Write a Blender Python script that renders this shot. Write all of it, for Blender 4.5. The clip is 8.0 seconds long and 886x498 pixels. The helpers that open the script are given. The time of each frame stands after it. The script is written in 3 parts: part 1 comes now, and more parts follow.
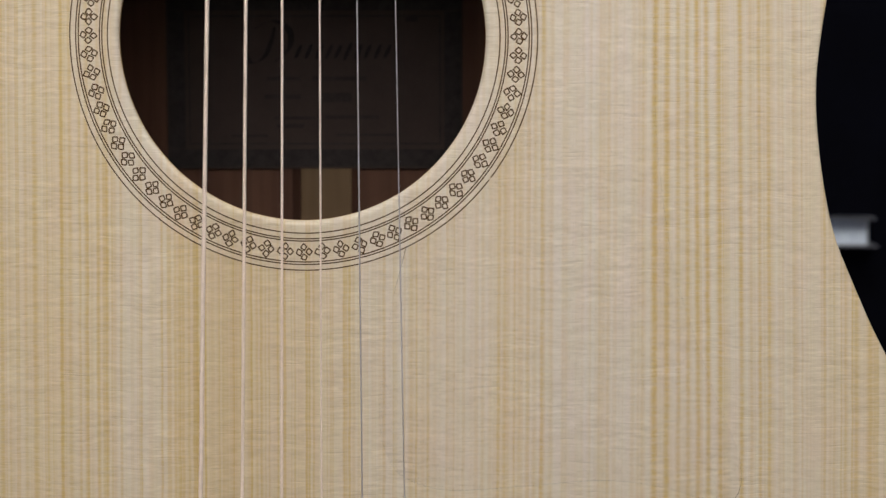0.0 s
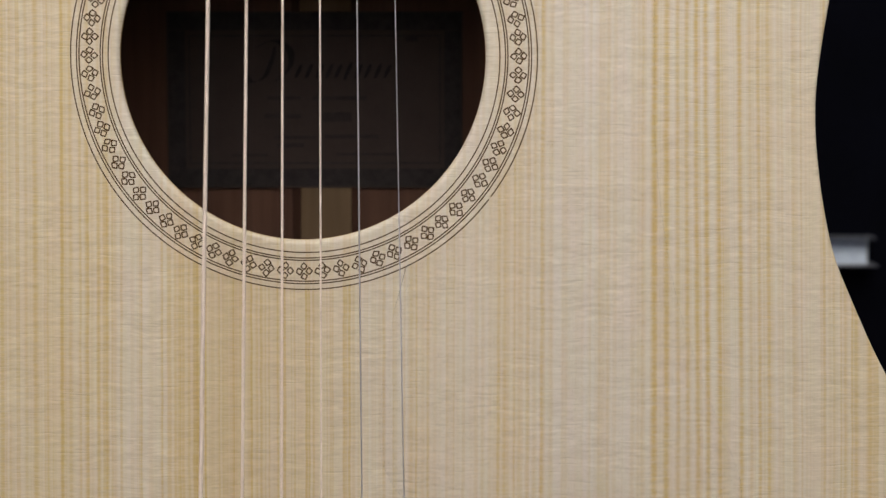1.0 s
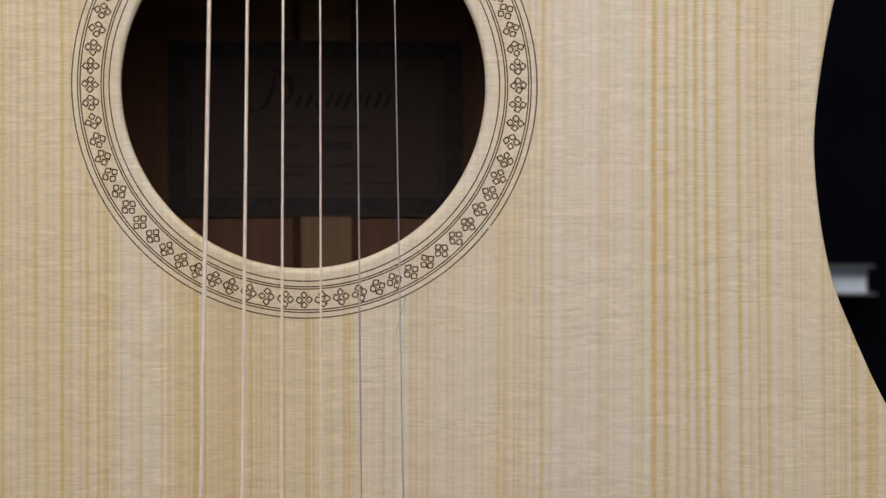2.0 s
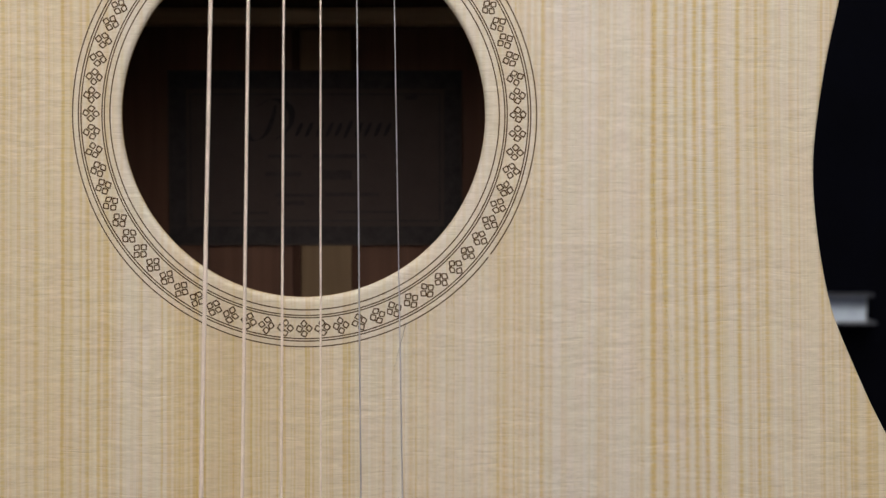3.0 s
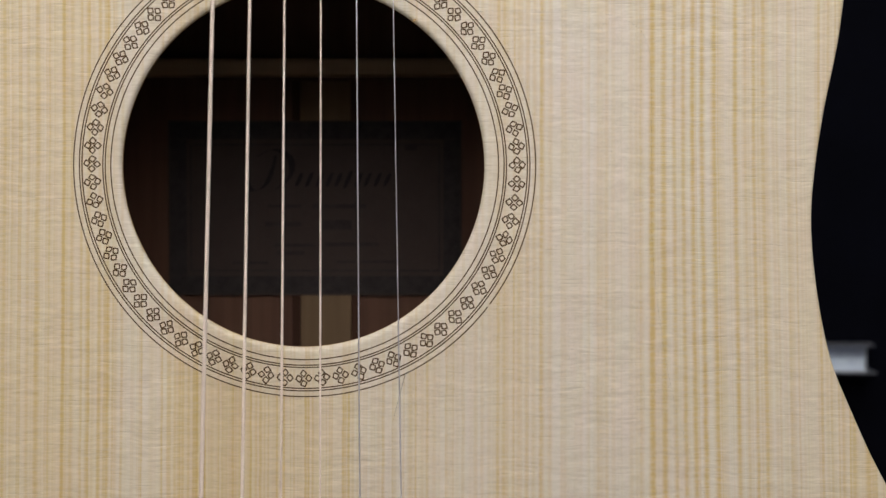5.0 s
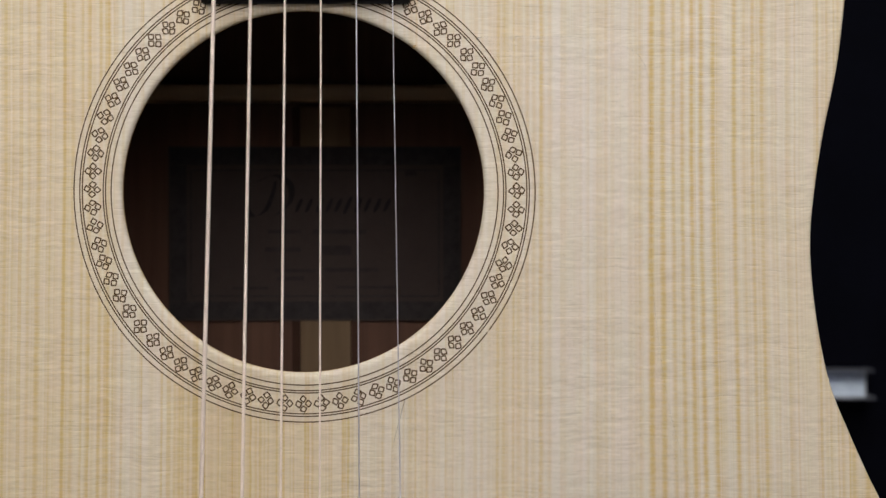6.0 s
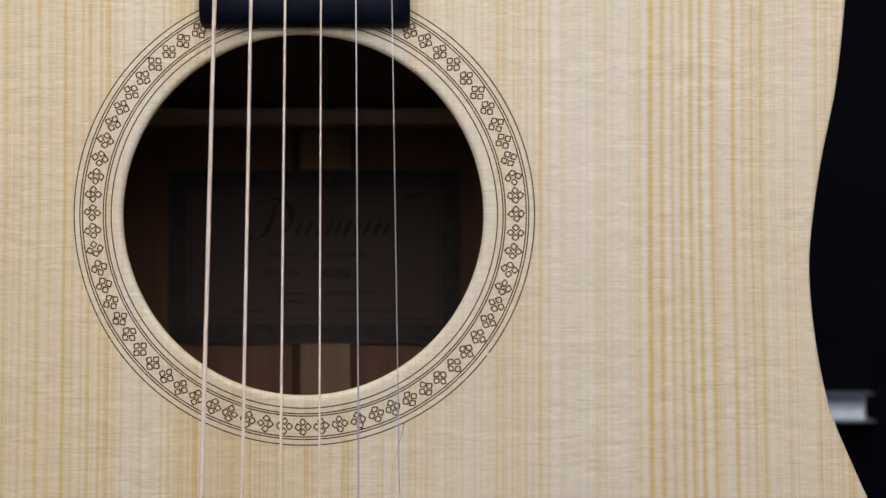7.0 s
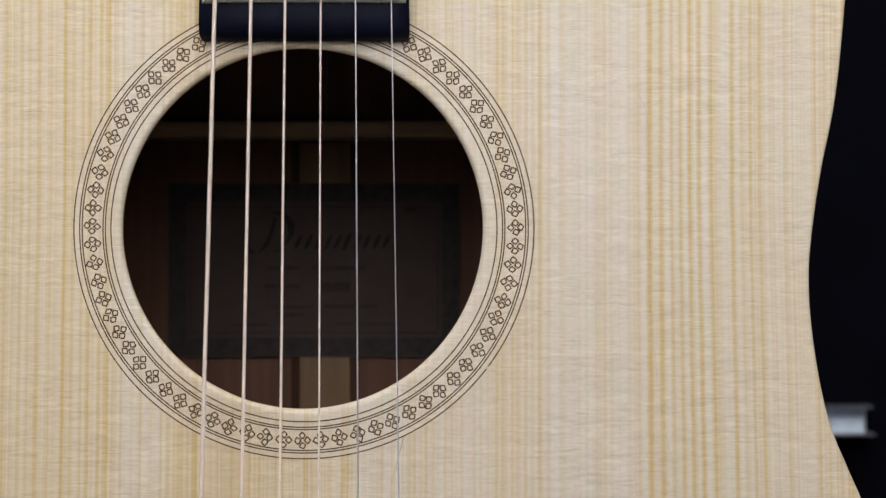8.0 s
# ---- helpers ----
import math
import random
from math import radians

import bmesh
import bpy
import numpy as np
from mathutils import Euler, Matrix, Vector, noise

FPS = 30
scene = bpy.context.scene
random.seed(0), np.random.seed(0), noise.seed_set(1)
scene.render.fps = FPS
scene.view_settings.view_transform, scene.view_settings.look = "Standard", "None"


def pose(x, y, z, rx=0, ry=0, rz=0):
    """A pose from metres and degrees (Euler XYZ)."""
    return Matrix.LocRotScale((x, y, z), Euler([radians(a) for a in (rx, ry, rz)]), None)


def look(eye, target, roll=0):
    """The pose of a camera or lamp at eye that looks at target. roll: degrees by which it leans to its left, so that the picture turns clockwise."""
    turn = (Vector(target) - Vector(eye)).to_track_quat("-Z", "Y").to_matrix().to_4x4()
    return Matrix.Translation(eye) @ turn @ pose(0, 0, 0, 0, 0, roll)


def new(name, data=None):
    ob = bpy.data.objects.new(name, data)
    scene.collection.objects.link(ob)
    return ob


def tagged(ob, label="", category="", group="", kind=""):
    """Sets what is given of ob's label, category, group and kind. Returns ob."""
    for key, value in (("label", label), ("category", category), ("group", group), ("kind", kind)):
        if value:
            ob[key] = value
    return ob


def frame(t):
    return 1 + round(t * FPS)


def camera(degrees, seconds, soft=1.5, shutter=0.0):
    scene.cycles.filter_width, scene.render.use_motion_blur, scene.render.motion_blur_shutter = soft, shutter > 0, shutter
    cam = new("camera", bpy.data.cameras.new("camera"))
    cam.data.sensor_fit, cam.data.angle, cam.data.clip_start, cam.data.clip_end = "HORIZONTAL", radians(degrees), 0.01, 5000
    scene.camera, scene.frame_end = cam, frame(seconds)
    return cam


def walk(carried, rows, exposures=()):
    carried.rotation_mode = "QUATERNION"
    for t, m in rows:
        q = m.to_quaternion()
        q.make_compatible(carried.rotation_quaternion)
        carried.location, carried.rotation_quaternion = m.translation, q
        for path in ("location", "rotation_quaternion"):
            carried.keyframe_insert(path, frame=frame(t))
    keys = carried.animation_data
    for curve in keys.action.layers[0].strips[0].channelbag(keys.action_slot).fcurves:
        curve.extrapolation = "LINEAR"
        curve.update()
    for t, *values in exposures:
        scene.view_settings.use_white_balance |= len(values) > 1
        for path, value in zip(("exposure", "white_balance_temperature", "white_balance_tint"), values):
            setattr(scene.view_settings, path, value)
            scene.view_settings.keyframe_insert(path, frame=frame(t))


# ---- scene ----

# ---- camera: a tilt upwards from half a metre away ----
cam = camera(27.53, 8.0, soft=1.5)
cam.data.dof.use_dof, cam.data.dof.focus_distance, cam.data.dof.aperture_fstop = True, 0.5, 17.0
HOLE = 1.168   # height of the sound hole's centre over the floor
BASE = 368.0   # from the sound hole's centre down to the body's foot, in millimetres
PATH = [
    (0.0, 0.03893, -0.49837, 1.15854, -5.582, 0.041, 0.047),
    (0.5, 0.03893, -0.49859, 1.15857, -5.323, 0.035, 0.046),
    (1.0, 0.03893, -0.49889, 1.15860, -4.972, 0.029, 0.046),
    (1.5, 0.03893, -0.49927, 1.15864, -4.530, 0.024, 0.044),
    (3.0, 0.03893, -0.50046, 1.15877, -3.155, 0.011, 0.037),
    (3.5, 0.03893, -0.50081, 1.15881, -2.753, 0.008, 0.034),
    (4.0, 0.03893, -0.50112, 1.15884, -2.395, 0.006, 0.030),
    (4.5, 0.03893, -0.50147, 1.15888, -1.991, 0.004, 0.025),
    (6.0, 0.03893, -0.50251, 1.15899, -0.782, 0.003, 0.009),
    (6.5, 0.03893, -0.50285, 1.15903, -0.387, 0.003, 0.002),
    (7.0, 0.03893, -0.50314, 1.15906, -0.058, 0.004, -0.005),
    (7.5, 0.03893, -0.50339, 1.15909, 0.235, 0.006, -0.013),
    (8.0, 0.03893, -0.50350, 1.15910, 0.365, 0.008, -0.021),
]
walk(cam, [(t, pose(x, y, z, 90 + pitch, roll, yaw)) for t, x, y, z, pitch, roll, yaw in PATH], [(0.0, 0.0, 6500, 10), (4.5, 0.0, 6420, 10), (6.5, 0.08, 6270, 10), (8.0, 0.15, 6150, 10)])

# ---- light: a ceiling panel of the shop and an added, unseen hanging panel ----
world = bpy.data.worlds.new("world")
world.use_nodes = True
world.node_tree.nodes["Background"].inputs[0].default_value = (0.6, 0.7, 0.9, 1)
world.node_tree.nodes["Background"].inputs[1].default_value = 0.02
scene.world = world
ROOM_TOP = 2.9


def ceiling_lamp(x, y, w, d, watts):
    data = bpy.data.lights.new("ceiling_lamp", "AREA")
    data.shape, data.size, data.size_y, data.energy, data.color = "RECTANGLE", w, d, watts, (1.0, 0.96, 0.91)
    ob = new("ceiling_lamp", data)
    ob.matrix_world = look((x, y, ROOM_TOP - 0.075), (x, y, 0))
    return ob


ceiling_lamp(-0.1, -1.05, 1.8, 1.2, 8.0)
# added panel, never in view, placed for the fall-off over the top
PANEL_EYE, PANEL_AIM, PANEL_W, PANEL_H = (0.0, -0.75, HOLE + 0.53), (0.05, 0.0, HOLE - 0.02), 1.0, 0.66
panel_data = bpy.data.lights.new("added_panel_lamp", "AREA")
panel_data.shape, panel_data.size, panel_data.size_y, panel_data.energy, panel_data.color = "RECTANGLE", PANEL_W, PANEL_H, 2.38, (1.0, 0.975, 0.95)
new("added_panel_lamp", panel_data).matrix_world = look(PANEL_EYE, PANEL_AIM)

# ---- materials ----


class Nodes:
    """Short way to write a node material."""

    def __init__(self, name):
        self.mat = bpy.data.materials.new(name)
        self.mat.use_nodes = True
        self.tree = self.mat.node_tree
        self.bsdf = self.tree.nodes["Principled BSDF"]
        self.xyz = self.tree.nodes.new("ShaderNodeTexCoord").outputs["Object"]

    def put(self, socket, value):
        if isinstance(value, bpy.types.NodeSocket):
            self.tree.links.new(value, socket)
        elif isinstance(value, tuple) and len(value) == 3 and socket.type == "RGBA":
            socket.default_value = (*value, 1)
        else:
            socket.default_value = value

    def math(self, op, a, b=0.0, clamp=False):
        n = self.tree.nodes.new("ShaderNodeMath")
        n.operation, n.use_clamp = op, clamp
        self.put(n.inputs[0], a)
        self.put(n.inputs[1], b)
        return n.outputs[0]

    def split(self, v):
        n = self.tree.nodes.new("ShaderNodeSeparateXYZ")
        self.put(n.inputs[0], v)
        return n.outputs

    def join(self, x, y, z):
        n = self.tree.nodes.new("ShaderNodeCombineXYZ")
        for s, v in zip(n.inputs, (x, y, z)):
            self.put(s, v)
        return n.outputs[0]

    def scaled(self, v, s):
        n = self.tree.nodes.new("ShaderNodeVectorMath")
        n.operation = "MULTIPLY"
        self.put(n.inputs[0], v)
        n.inputs[1].default_value = s
        return n.outputs[0]

    def noise(self, v, scale=1.0, detail=2.0, rough=0.5, warp=0.0):
        n = self.tree.nodes.new("ShaderNodeTexNoise")
        self.put(n.inputs["Vector"], v)
        n.inputs["Scale"].default_value, n.inputs["Detail"].default_value = scale, detail
        n.inputs["Roughness"].default_value, n.inputs["Distortion"].default_value = rough, warp
        return n.outputs["Fac"]

    def line_noise(self, w, scale, detail=2.0, rough=0.5):
        n = self.tree.nodes.new("ShaderNodeTexNoise")
        n.noise_dimensions = "1D"
        self.put(n.inputs["W"], w)
        n.inputs["Scale"].default_value, n.inputs["Detail"].default_value, n.inputs["Roughness"].default_value = scale, detail, rough
        return n.outputs["Fac"]

    def span(self, v, a, b, c=0.0, d=1.0):
        n = self.tree.nodes.new("ShaderNodeMapRange")
        n.interpolation_type = "SMOOTHSTEP"
        self.put(n.inputs[0], v)
        for s, k in zip(list(n.inputs)[1:5], (a, b, c, d)):
            s.default_value = k
        return n.outputs[0]

    def ramp(self, v, stops, mode="LINEAR"):
        n = self.tree.nodes.new("ShaderNodeValToRGB")
        n.color_ramp.interpolation = mode
        el = n.color_ramp.elements
        while len(el) < len(stops):
            el.new(0.5)
        for e, (p, c) in zip(el, stops):
            e.position = p
        for e, (p, c) in zip(el, stops):
            e.color = (c, c, c, 1) if isinstance(c, float) else (*c, 1)
        self.put(n.inputs[0], v)
        return n.outputs[0]

    def mix(self, f, a, b, mode="MIX"):
        n = self.tree.nodes.new("ShaderNodeMix")
        n.data_type, n.blend_type = "RGBA", mode
        self.put(n.inputs[0], f)
        self.put(n.inputs[6], a)
        self.put(n.inputs[7], b)
        return n.outputs[2]

    def bump(self, h, strength, distance):
        n = self.tree.nodes.new("ShaderNodeBump")
        n.inputs["Strength"].default_value, n.inputs["Distance"].default_value = strength, distance
        self.put(n.inputs["Height"], h)
        return n.outputs[0]

    def done(self, color, rough=0.5, metal=0.0, normal=None, spec=0.5, **more):
        self.put(self.bsdf.inputs["Base Color"], color)
        self.put(self.bsdf.inputs["Roughness"], rough)
        self.put(self.bsdf.inputs["Metallic"], metal)
        self.put(self.bsdf.inputs["Specular IOR Level"], spec)
        if normal is not None:
            self.put(self.bsdf.inputs["Normal"], normal)
        for k, v in more.items():
            self.put(self.bsdf.inputs[k.replace("_", " ")], v)
        return self.mat


def line_ramp(n, mm, lines):
    """The growth lines of one stretch of the board: (place, half width, strength) in millimetres."""
    lo, hi = lines[0][0] - 4.0, lines[-1][0] + 4.0
    stops, last = [(0.0, 0.0)], lo
    for k, (p, w, g) in enumerate(lines):
        follow = lines[k + 1][0] if k + 1 < len(lines) else hi
        for q, v in ((max(p - w * 1.6, (last + p) / 2), 0.06), (p, g), (min(p + w * 1.6, (p + follow) / 2 - 0.02), 0.06)):
            stops.append(((q - lo) / (hi - lo), v))
        last = p
    stops.append((1.0, 0.0))
    return n.ramp(n.math("DIVIDE", n.math("SUBTRACT", mm, lo), hi - lo, True), stops, "EASE")


def spruce(name="spruce", lines=1.0, warm=1.0):
    """Satin spruce: upright growth lines, closer in some bands, crossed by fine silk."""
    n = Nodes(name)
    x, y, z = n.split(n.xyz)
    wander = n.math("SUBTRACT", n.noise(n.scaled(n.xyz, (9.0, 0.0, 6.0)), 1.0, 2.0), 0.5)
    ripple = n.math("SUBTRACT", n.noise(n.scaled(n.xyz, (140.0, 0.0, 120.0)), 1.0, 2.0), 0.5)
    shift = n.math("ADD", n.math("MULTIPLY", wander, 1.1), n.math("MULTIPLY", ripple, 0.5))
    flat = n.math("MULTIPLY", x, 1000.0)
    # the grain leans inwards with height, more so near the waist
    lean = n.ramp(n.math("DIVIDE", n.math("ADD", flat, 90.0), 260.0, True), [(0.0, 0.95), (0.35, 0.70), (0.59, 0.58), (0.72, 0.38), (0.77, 0.06), (0.85, 0.0), (1.0, 0.0)])
    lean = n.math("MULTIPLY", n.math("SUBTRACT", lean, 0.5), 0.04)
    tall = n.math("MINIMUM", n.math("SUBTRACT", n.math("MULTIPLY", z, 1000.0), BASE - 85.0), 92.0)
    mm = n.math("ADD", n.math("SUBTRACT", flat, n.math("MULTIPLY", lean, tall)), shift)
    OUTER = [(-87.0, 0.8, 0.5), (-84.0, 1.2, 0.7), (-81.6, 0.6, 0.35), (-79.6, 0.6, 0.35), (-77.4, 0.7, 0.5), (-74.9, 1.2, 0.75), (-71.5, 0.5, 0.25), (-69.4, 0.5, 0.3), (-67.5, 1.5, 1.0), (-65.1, 0.8, 0.65)]
    SECOND = [(-62.9, 0.5, 0.25), (-60.9, 0.6, 0.35), (-59.2, 0.6, 0.35), (-57.4, 0.9, 0.75), (-55.1, 1.1, 0.9), (-52.9, 0.6, 0.4), (-42.7, 0.7, 0.3), (-40.0, 0.6, 0.25), (-37.6, 0.7, 0.4), (-36.1, 0.7, 0.55)]
    THIRD = [(-33.9, 0.9, 0.65), (-32.3, 0.6, 0.5), (-30.8, 1.2, 0.75), (-25.8, 0.7, 0.35), (-24.2, 0.7, 0.35), (-22.2, 0.6, 0.35), (-20.7, 0.6, 0.4), (-19.2, 0.6, 0.5), (-18.1, 0.6, 0.45), (-15.4, 0.8, 0.5)]
    FOURTH = [(-13.3, 0.6, 0.5), (-12.3, 0.6, 0.7), (-7.8, 0.7, 0.3), (-6.0, 0.7, 0.25), (-1.0, 0.5, 0.2), (11.4, 0.9, 0.6), (13.6, 0.9, 0.45), (14.9, 0.5, 0.35), (16.6, 0.6, 0.3), (18.9, 0.6, 0.25)]
    FIFTH = [(20.8, 0.6, 0.3), (29.5, 0.9, 0.5), (32.8, 0.6, 0.35), (34.0, 0.7, 0.45), (36.2, 0.7, 0.35), (40.9, 0.8, 0.3), (42.5, 0.7, 0.25), (51.6, 0.7, 0.35), (53.9, 1.4, 0.7), (56.3, 0.8, 0.45)]
    SIXTH = [(59.8, 0.9, 0.45), (64.0, 0.7, 0.45), (65.9, 1.0, 0.75), (72.7, 0.7, 0.35), (75.5, 0.5, 0.25), (77.1, 0.6, 0.3), (82.0, 0.7, 0.45), (84.3, 0.7, 0.5), (86.5, 0.5, 0.25), (91.2, 0.7, 0.35)]
    DENSE = [(93.9, 0.7, 0.5), (97.2, 1.15, 0.95), (100.6, 1.45, 0.85), (103.8, 0.8, 0.65), (106.5, 0.85, 0.75), (109.3, 0.85, 0.85), (112.1, 0.8, 0.85), (115.6, 1.0, 0.8), (117.9, 0.6, 0.3), (121.4, 0.8, 0.8)]
    EDGE = [(124.2, 0.7, 0.5), (126.6, 0.7, 0.7), (129.2, 0.95, 0.75), (132.1, 0.6, 0.35), (136.5, 0.6, 0.4), (146.2, 0.6, 0.35), (147.5, 0.5, 0.3), (150.4, 0.7, 0.5), (153.3, 0.9, 0.7), (157.2, 1.1, 0.75)]
    strong = n.math("MAXIMUM", line_ramp(n, mm, OUTER), line_ramp(n, mm, SECOND))
    for growth in (THIRD, FOURTH, FIFTH, SIXTH, DENSE, EDGE):
        strong = n.math("MAXIMUM", strong, line_ramp(n, mm, growth))
    zone = n.ramp(n.math("DIVIDE", n.math("ADD", mm, 90.0), 260.0, True), [(0.0, 0.7), (0.13, 0.65), (0.15, 0.4), (0.19, 0.45), (0.21, 0.85), (0.24, 1.0), (0.36, 0.8), (0.395, 0.6), (0.41, 0.25), (0.455, 0.25), (0.465, 0.6), (0.49, 0.3), (0.545, 0.3), (0.57, 0.55), (0.61, 0.1), (0.72, 0.12), (0.735, 0.2), (0.87, 0.32), (0.9, 0.52), (1.0, 0.65)])
    hair = n.math("MULTIPLY", n.span(n.line_noise(mm, 0.62, 1.0, 0.6), 0.44, 0.68), 0.66)
    hair = n.math("ADD", hair, n.math("MULTIPLY", n.span(n.line_noise(mm, 1.25, 1.0, 0.5), 0.42, 0.70), 0.34))
    fade = n.span(n.noise(n.scaled(n.xyz, (240.0, 0.0, 14.0)), 1.0, 3.0, 0.6), 0.28, 0.66, 0.84, 1.1)
    # silk: short level streaks across the grain
    sway = n.math("MULTIPLY", n.noise(n.scaled(n.xyz, (60.0, 0.0, 35.0)), 1.0, 2.0), 2.2)
    level = n.math("ADD", n.math("MULTIPLY", z, 1050.0), sway)
    knit = n.span(n.noise(n.join(n.math("MULTIPLY", x, 210.0), 21.0, n.math("MULTIPLY", level, 1.1)), 1.0, 2.0, 0.6), 0.3, 0.68, 0.76, 1.12)
    fade = n.math("MULTIPLY", fade, knit)
    hair = n.math("MULTIPLY", hair, n.math("ADD", n.math("MULTIPLY", zone, 0.58), 0.4))
    grain = n.math("MULTIPLY", n.math("MAXIMUM", strong, hair), fade, True)
    silk = n.noise(n.join(n.math("MULTIPLY", x, 165.0), 0.0, level), 1.0, 3.0, 0.65)
    fleck = n.noise(n.join(n.math("MULTIPLY", x, 190.0), 3.0, n.math("MULTIPLY", level, 1.7)), 1.0, 2.0, 0.6)
    patch = n.span(n.noise(n.scaled(n.xyz, (30.0, 0.0, 70.0)), 1.0, 2.0), 0.35, 0.65, 0.35, 1.0)
    broad = n.noise(n.join(n.math("MULTIPLY", x, 42.0), 5.0, n.math("MULTIPLY", level, 0.36)), 1.0, 2.0, 0.55)
    blotch = n.noise(n.scaled(n.xyz, (60.0, 0.0, 16.0)), 1.0, 3.0, 0.6)
    hue = n.math("ADD", zone, n.math("MULTIPLY", n.math("SUBTRACT", blotch, 0.5), 0.9), True)
    hue = n.math("MULTIPLY", hue, warm)
    pale = n.mix(hue, (0.712, 0.648, 0.578), (0.716, 0.591, 0.432))
    col = n.mix(n.math("MULTIPLY", grain, 1.04 * lines, True), pale, (0.61, 0.437, 0.178))
    streak = n.math("MULTIPLY", n.math("SUBTRACT", n.span(silk, 0.3, 0.7), 0.5), patch)
    shade = n.math("ADD", n.math("MULTIPLY", streak, 0.17), n.math("MULTIPLY", n.span(fleck, 0.25, 0.75), 0.05))
    shade = n.math("ADD", shade, n.math("MULTIPLY", n.math("MULTIPLY", n.math("SUBTRACT", n.span(broad, 0.3, 0.7), 0.5), patch), 0.10))
    # sparse fine creases, their relief shading put into the colour: dark with a pale lip below
    crease = [n.span(n.noise(n.join(n.math("MULTIPLY", x, 85.0), 7.0, n.math("ADD", n.math("MULTIPLY", level, 1.7), off)), 1.0, 2.0, 0.45), 0.585, 0.71) for off in (0.0, 0.42)]
    shade = n.math("SUBTRACT", shade, n.math("MULTIPLY", crease[0], 0.125))
    shade = n.math("ADD", shade, n.math("MULTIPLY", crease[1], 0.075))
    weave = n.noise(n.join(n.math("MULTIPLY", x, 420.0), 11.0, n.math("MULTIPLY", level, 2.3)), 1.0, 2.0, 0.6)
    shade = n.math("ADD", shade, n.math("MULTIPLY", n.span(weave, 0.3, 0.7), 0.075))
    lack = n.math("SUBTRACT", 0.065, shade)
    tint = n.join(n.math("SUBTRACT", 1.0, lack), n.math("SUBTRACT", 1.0, n.math("MULTIPLY", lack, 1.12)), n.math("SUBTRACT", 1.0, n.math("MULTIPLY", lack, 1.3)))
    col = n.mix(1.0, col, tint, "MULTIPLY")
    cast = n.span(n.noise(n.scaled(n.xyz, (330.0, 0.0, 45.0)), 1.0, 2.0, 0.6), 0.3, 0.7)
    col = n.mix(1.0, col, n.mix(cast, (0.995, 0.98, 0.988), (0.982, 1.0, 0.966)), "MULTIPLY")
    h = n.math("ADD", n.math("MULTIPLY", silk, 0.8), n.math("ADD", n.math("MULTIPLY", grain, -0.2), n.math("MULTIPLY", fleck, 0.2)))
    return n.done(col, n.math("ADD", n.math("MULTIPLY", broad, 0.16), 0.44), 0.0, n.bump(h, 0.14, 0.0002), 0.6)


def plank_wood(name, a, b, rough=0.5, along="z", scale=1.0, spec=0.5):
    """Plain figured wood with grain along one axis."""
    n = Nodes(name)
    s = {"z": (160.0, 160.0, 8.0), "x": (8.0, 160.0, 160.0)}[along]
    g = n.noise(n.scaled(n.xyz, tuple(k * scale for k in s)), 1.0, 4.0, 0.6, 0.4)
    w = n.noise(n.scaled(n.xyz, tuple(k * scale * 0.2 for k in s)), 1.0, 2.0)
    f = n.math("ADD", n.math("MULTIPLY", n.span(g, 0.3, 0.7), 0.65), n.math("MULTIPLY", n.span(w, 0.3, 0.7), 0.35), True)
    return n.done(n.mix(f, a, b), rough, 0.0, n.bump(g, 0.2, 0.0003), spec)


def plain(name, color, rough=0.5, metal=0.0, var=0.12, scale=60.0, spec=0.5, relief=0.0002):
    """A plain surface with faint mottling at two scales."""
    n = Nodes(name)
    a = n.noise(n.xyz, scale, 3.0, 0.6)
    b = n.noise(n.xyz, scale * 9, 2.0, 0.6)
    f = n.math("ADD", n.math("MULTIPLY", a, 0.6), n.math("MULTIPLY", b, 0.4))
    dark = tuple(c * (1 - var) for c in color)
    light = tuple(min(1.0, c * (1 + var)) for c in color)
    return n.done(n.mix(n.span(f, 0.3, 0.7), dark, light), n.math("ADD", n.math("MULTIPLY", b, 0.12), rough - 0.06), metal, n.bump(b, 0.15, relief), spec)


def clear_film():
    """Thin clear pickguard film: the wood shows through, with a faint gloss."""
    n = Nodes("clear_film")
    t, nodes = n.tree, n.tree.nodes
    clear, gloss, mixer, fres = (nodes.new("ShaderNodeBsdf" + k) if k in ("Transparent", "Glossy") else nodes.new("ShaderNode" + k) for k in ("Transparent", "Glossy", "MixShader", "Fresnel"))
    clear.inputs[0].default_value = (0.996, 0.993, 0.998, 1)
    gloss.inputs["Roughness"].default_value = 0.36
    gloss.inputs[0].default_value = (0.88, 0.94, 1.0, 1)
    fres.inputs["IOR"].default_value = 1.2
    t.links.new(fres.outputs[0], mixer.inputs[0])
    t.links.new(clear.outputs[0], mixer.inputs[1])
    t.links.new(gloss.outputs[0], mixer.inputs[2])
    t.links.new(mixer.outputs[0], nodes["Material Output"].inputs[0])
    return n.mat


def film_edge():
    """The cut edge of the film: mostly clear, with its dark line of refraction and shade put in as colour."""
    n = Nodes("cut_film_edge")
    nodes = n.tree.nodes
    clear, mixer = nodes.new("ShaderNodeBsdfTransparent"), nodes.new("ShaderNodeMixShader")
    edge_mottle = n.noise(n.xyz, 900.0, 2.0)
    n.done(n.mix(edge_mottle, (0.27, 0.235, 0.215), (0.36, 0.31, 0.285)), 0.6)
    mixer.inputs[0].default_value = 0.6
    n.tree.links.new(n.bsdf.outputs[0], mixer.inputs[1])
    n.tree.links.new(clear.outputs[0], mixer.inputs[2])
    n.tree.links.new(mixer.outputs[0], nodes["Material Output"].inputs[0])
    return n.mat


def emitter(name, color, strength):
    n = Nodes(name)
    return n.done(color, 0.5, Emission_Color=color, Emission_Strength=strength)


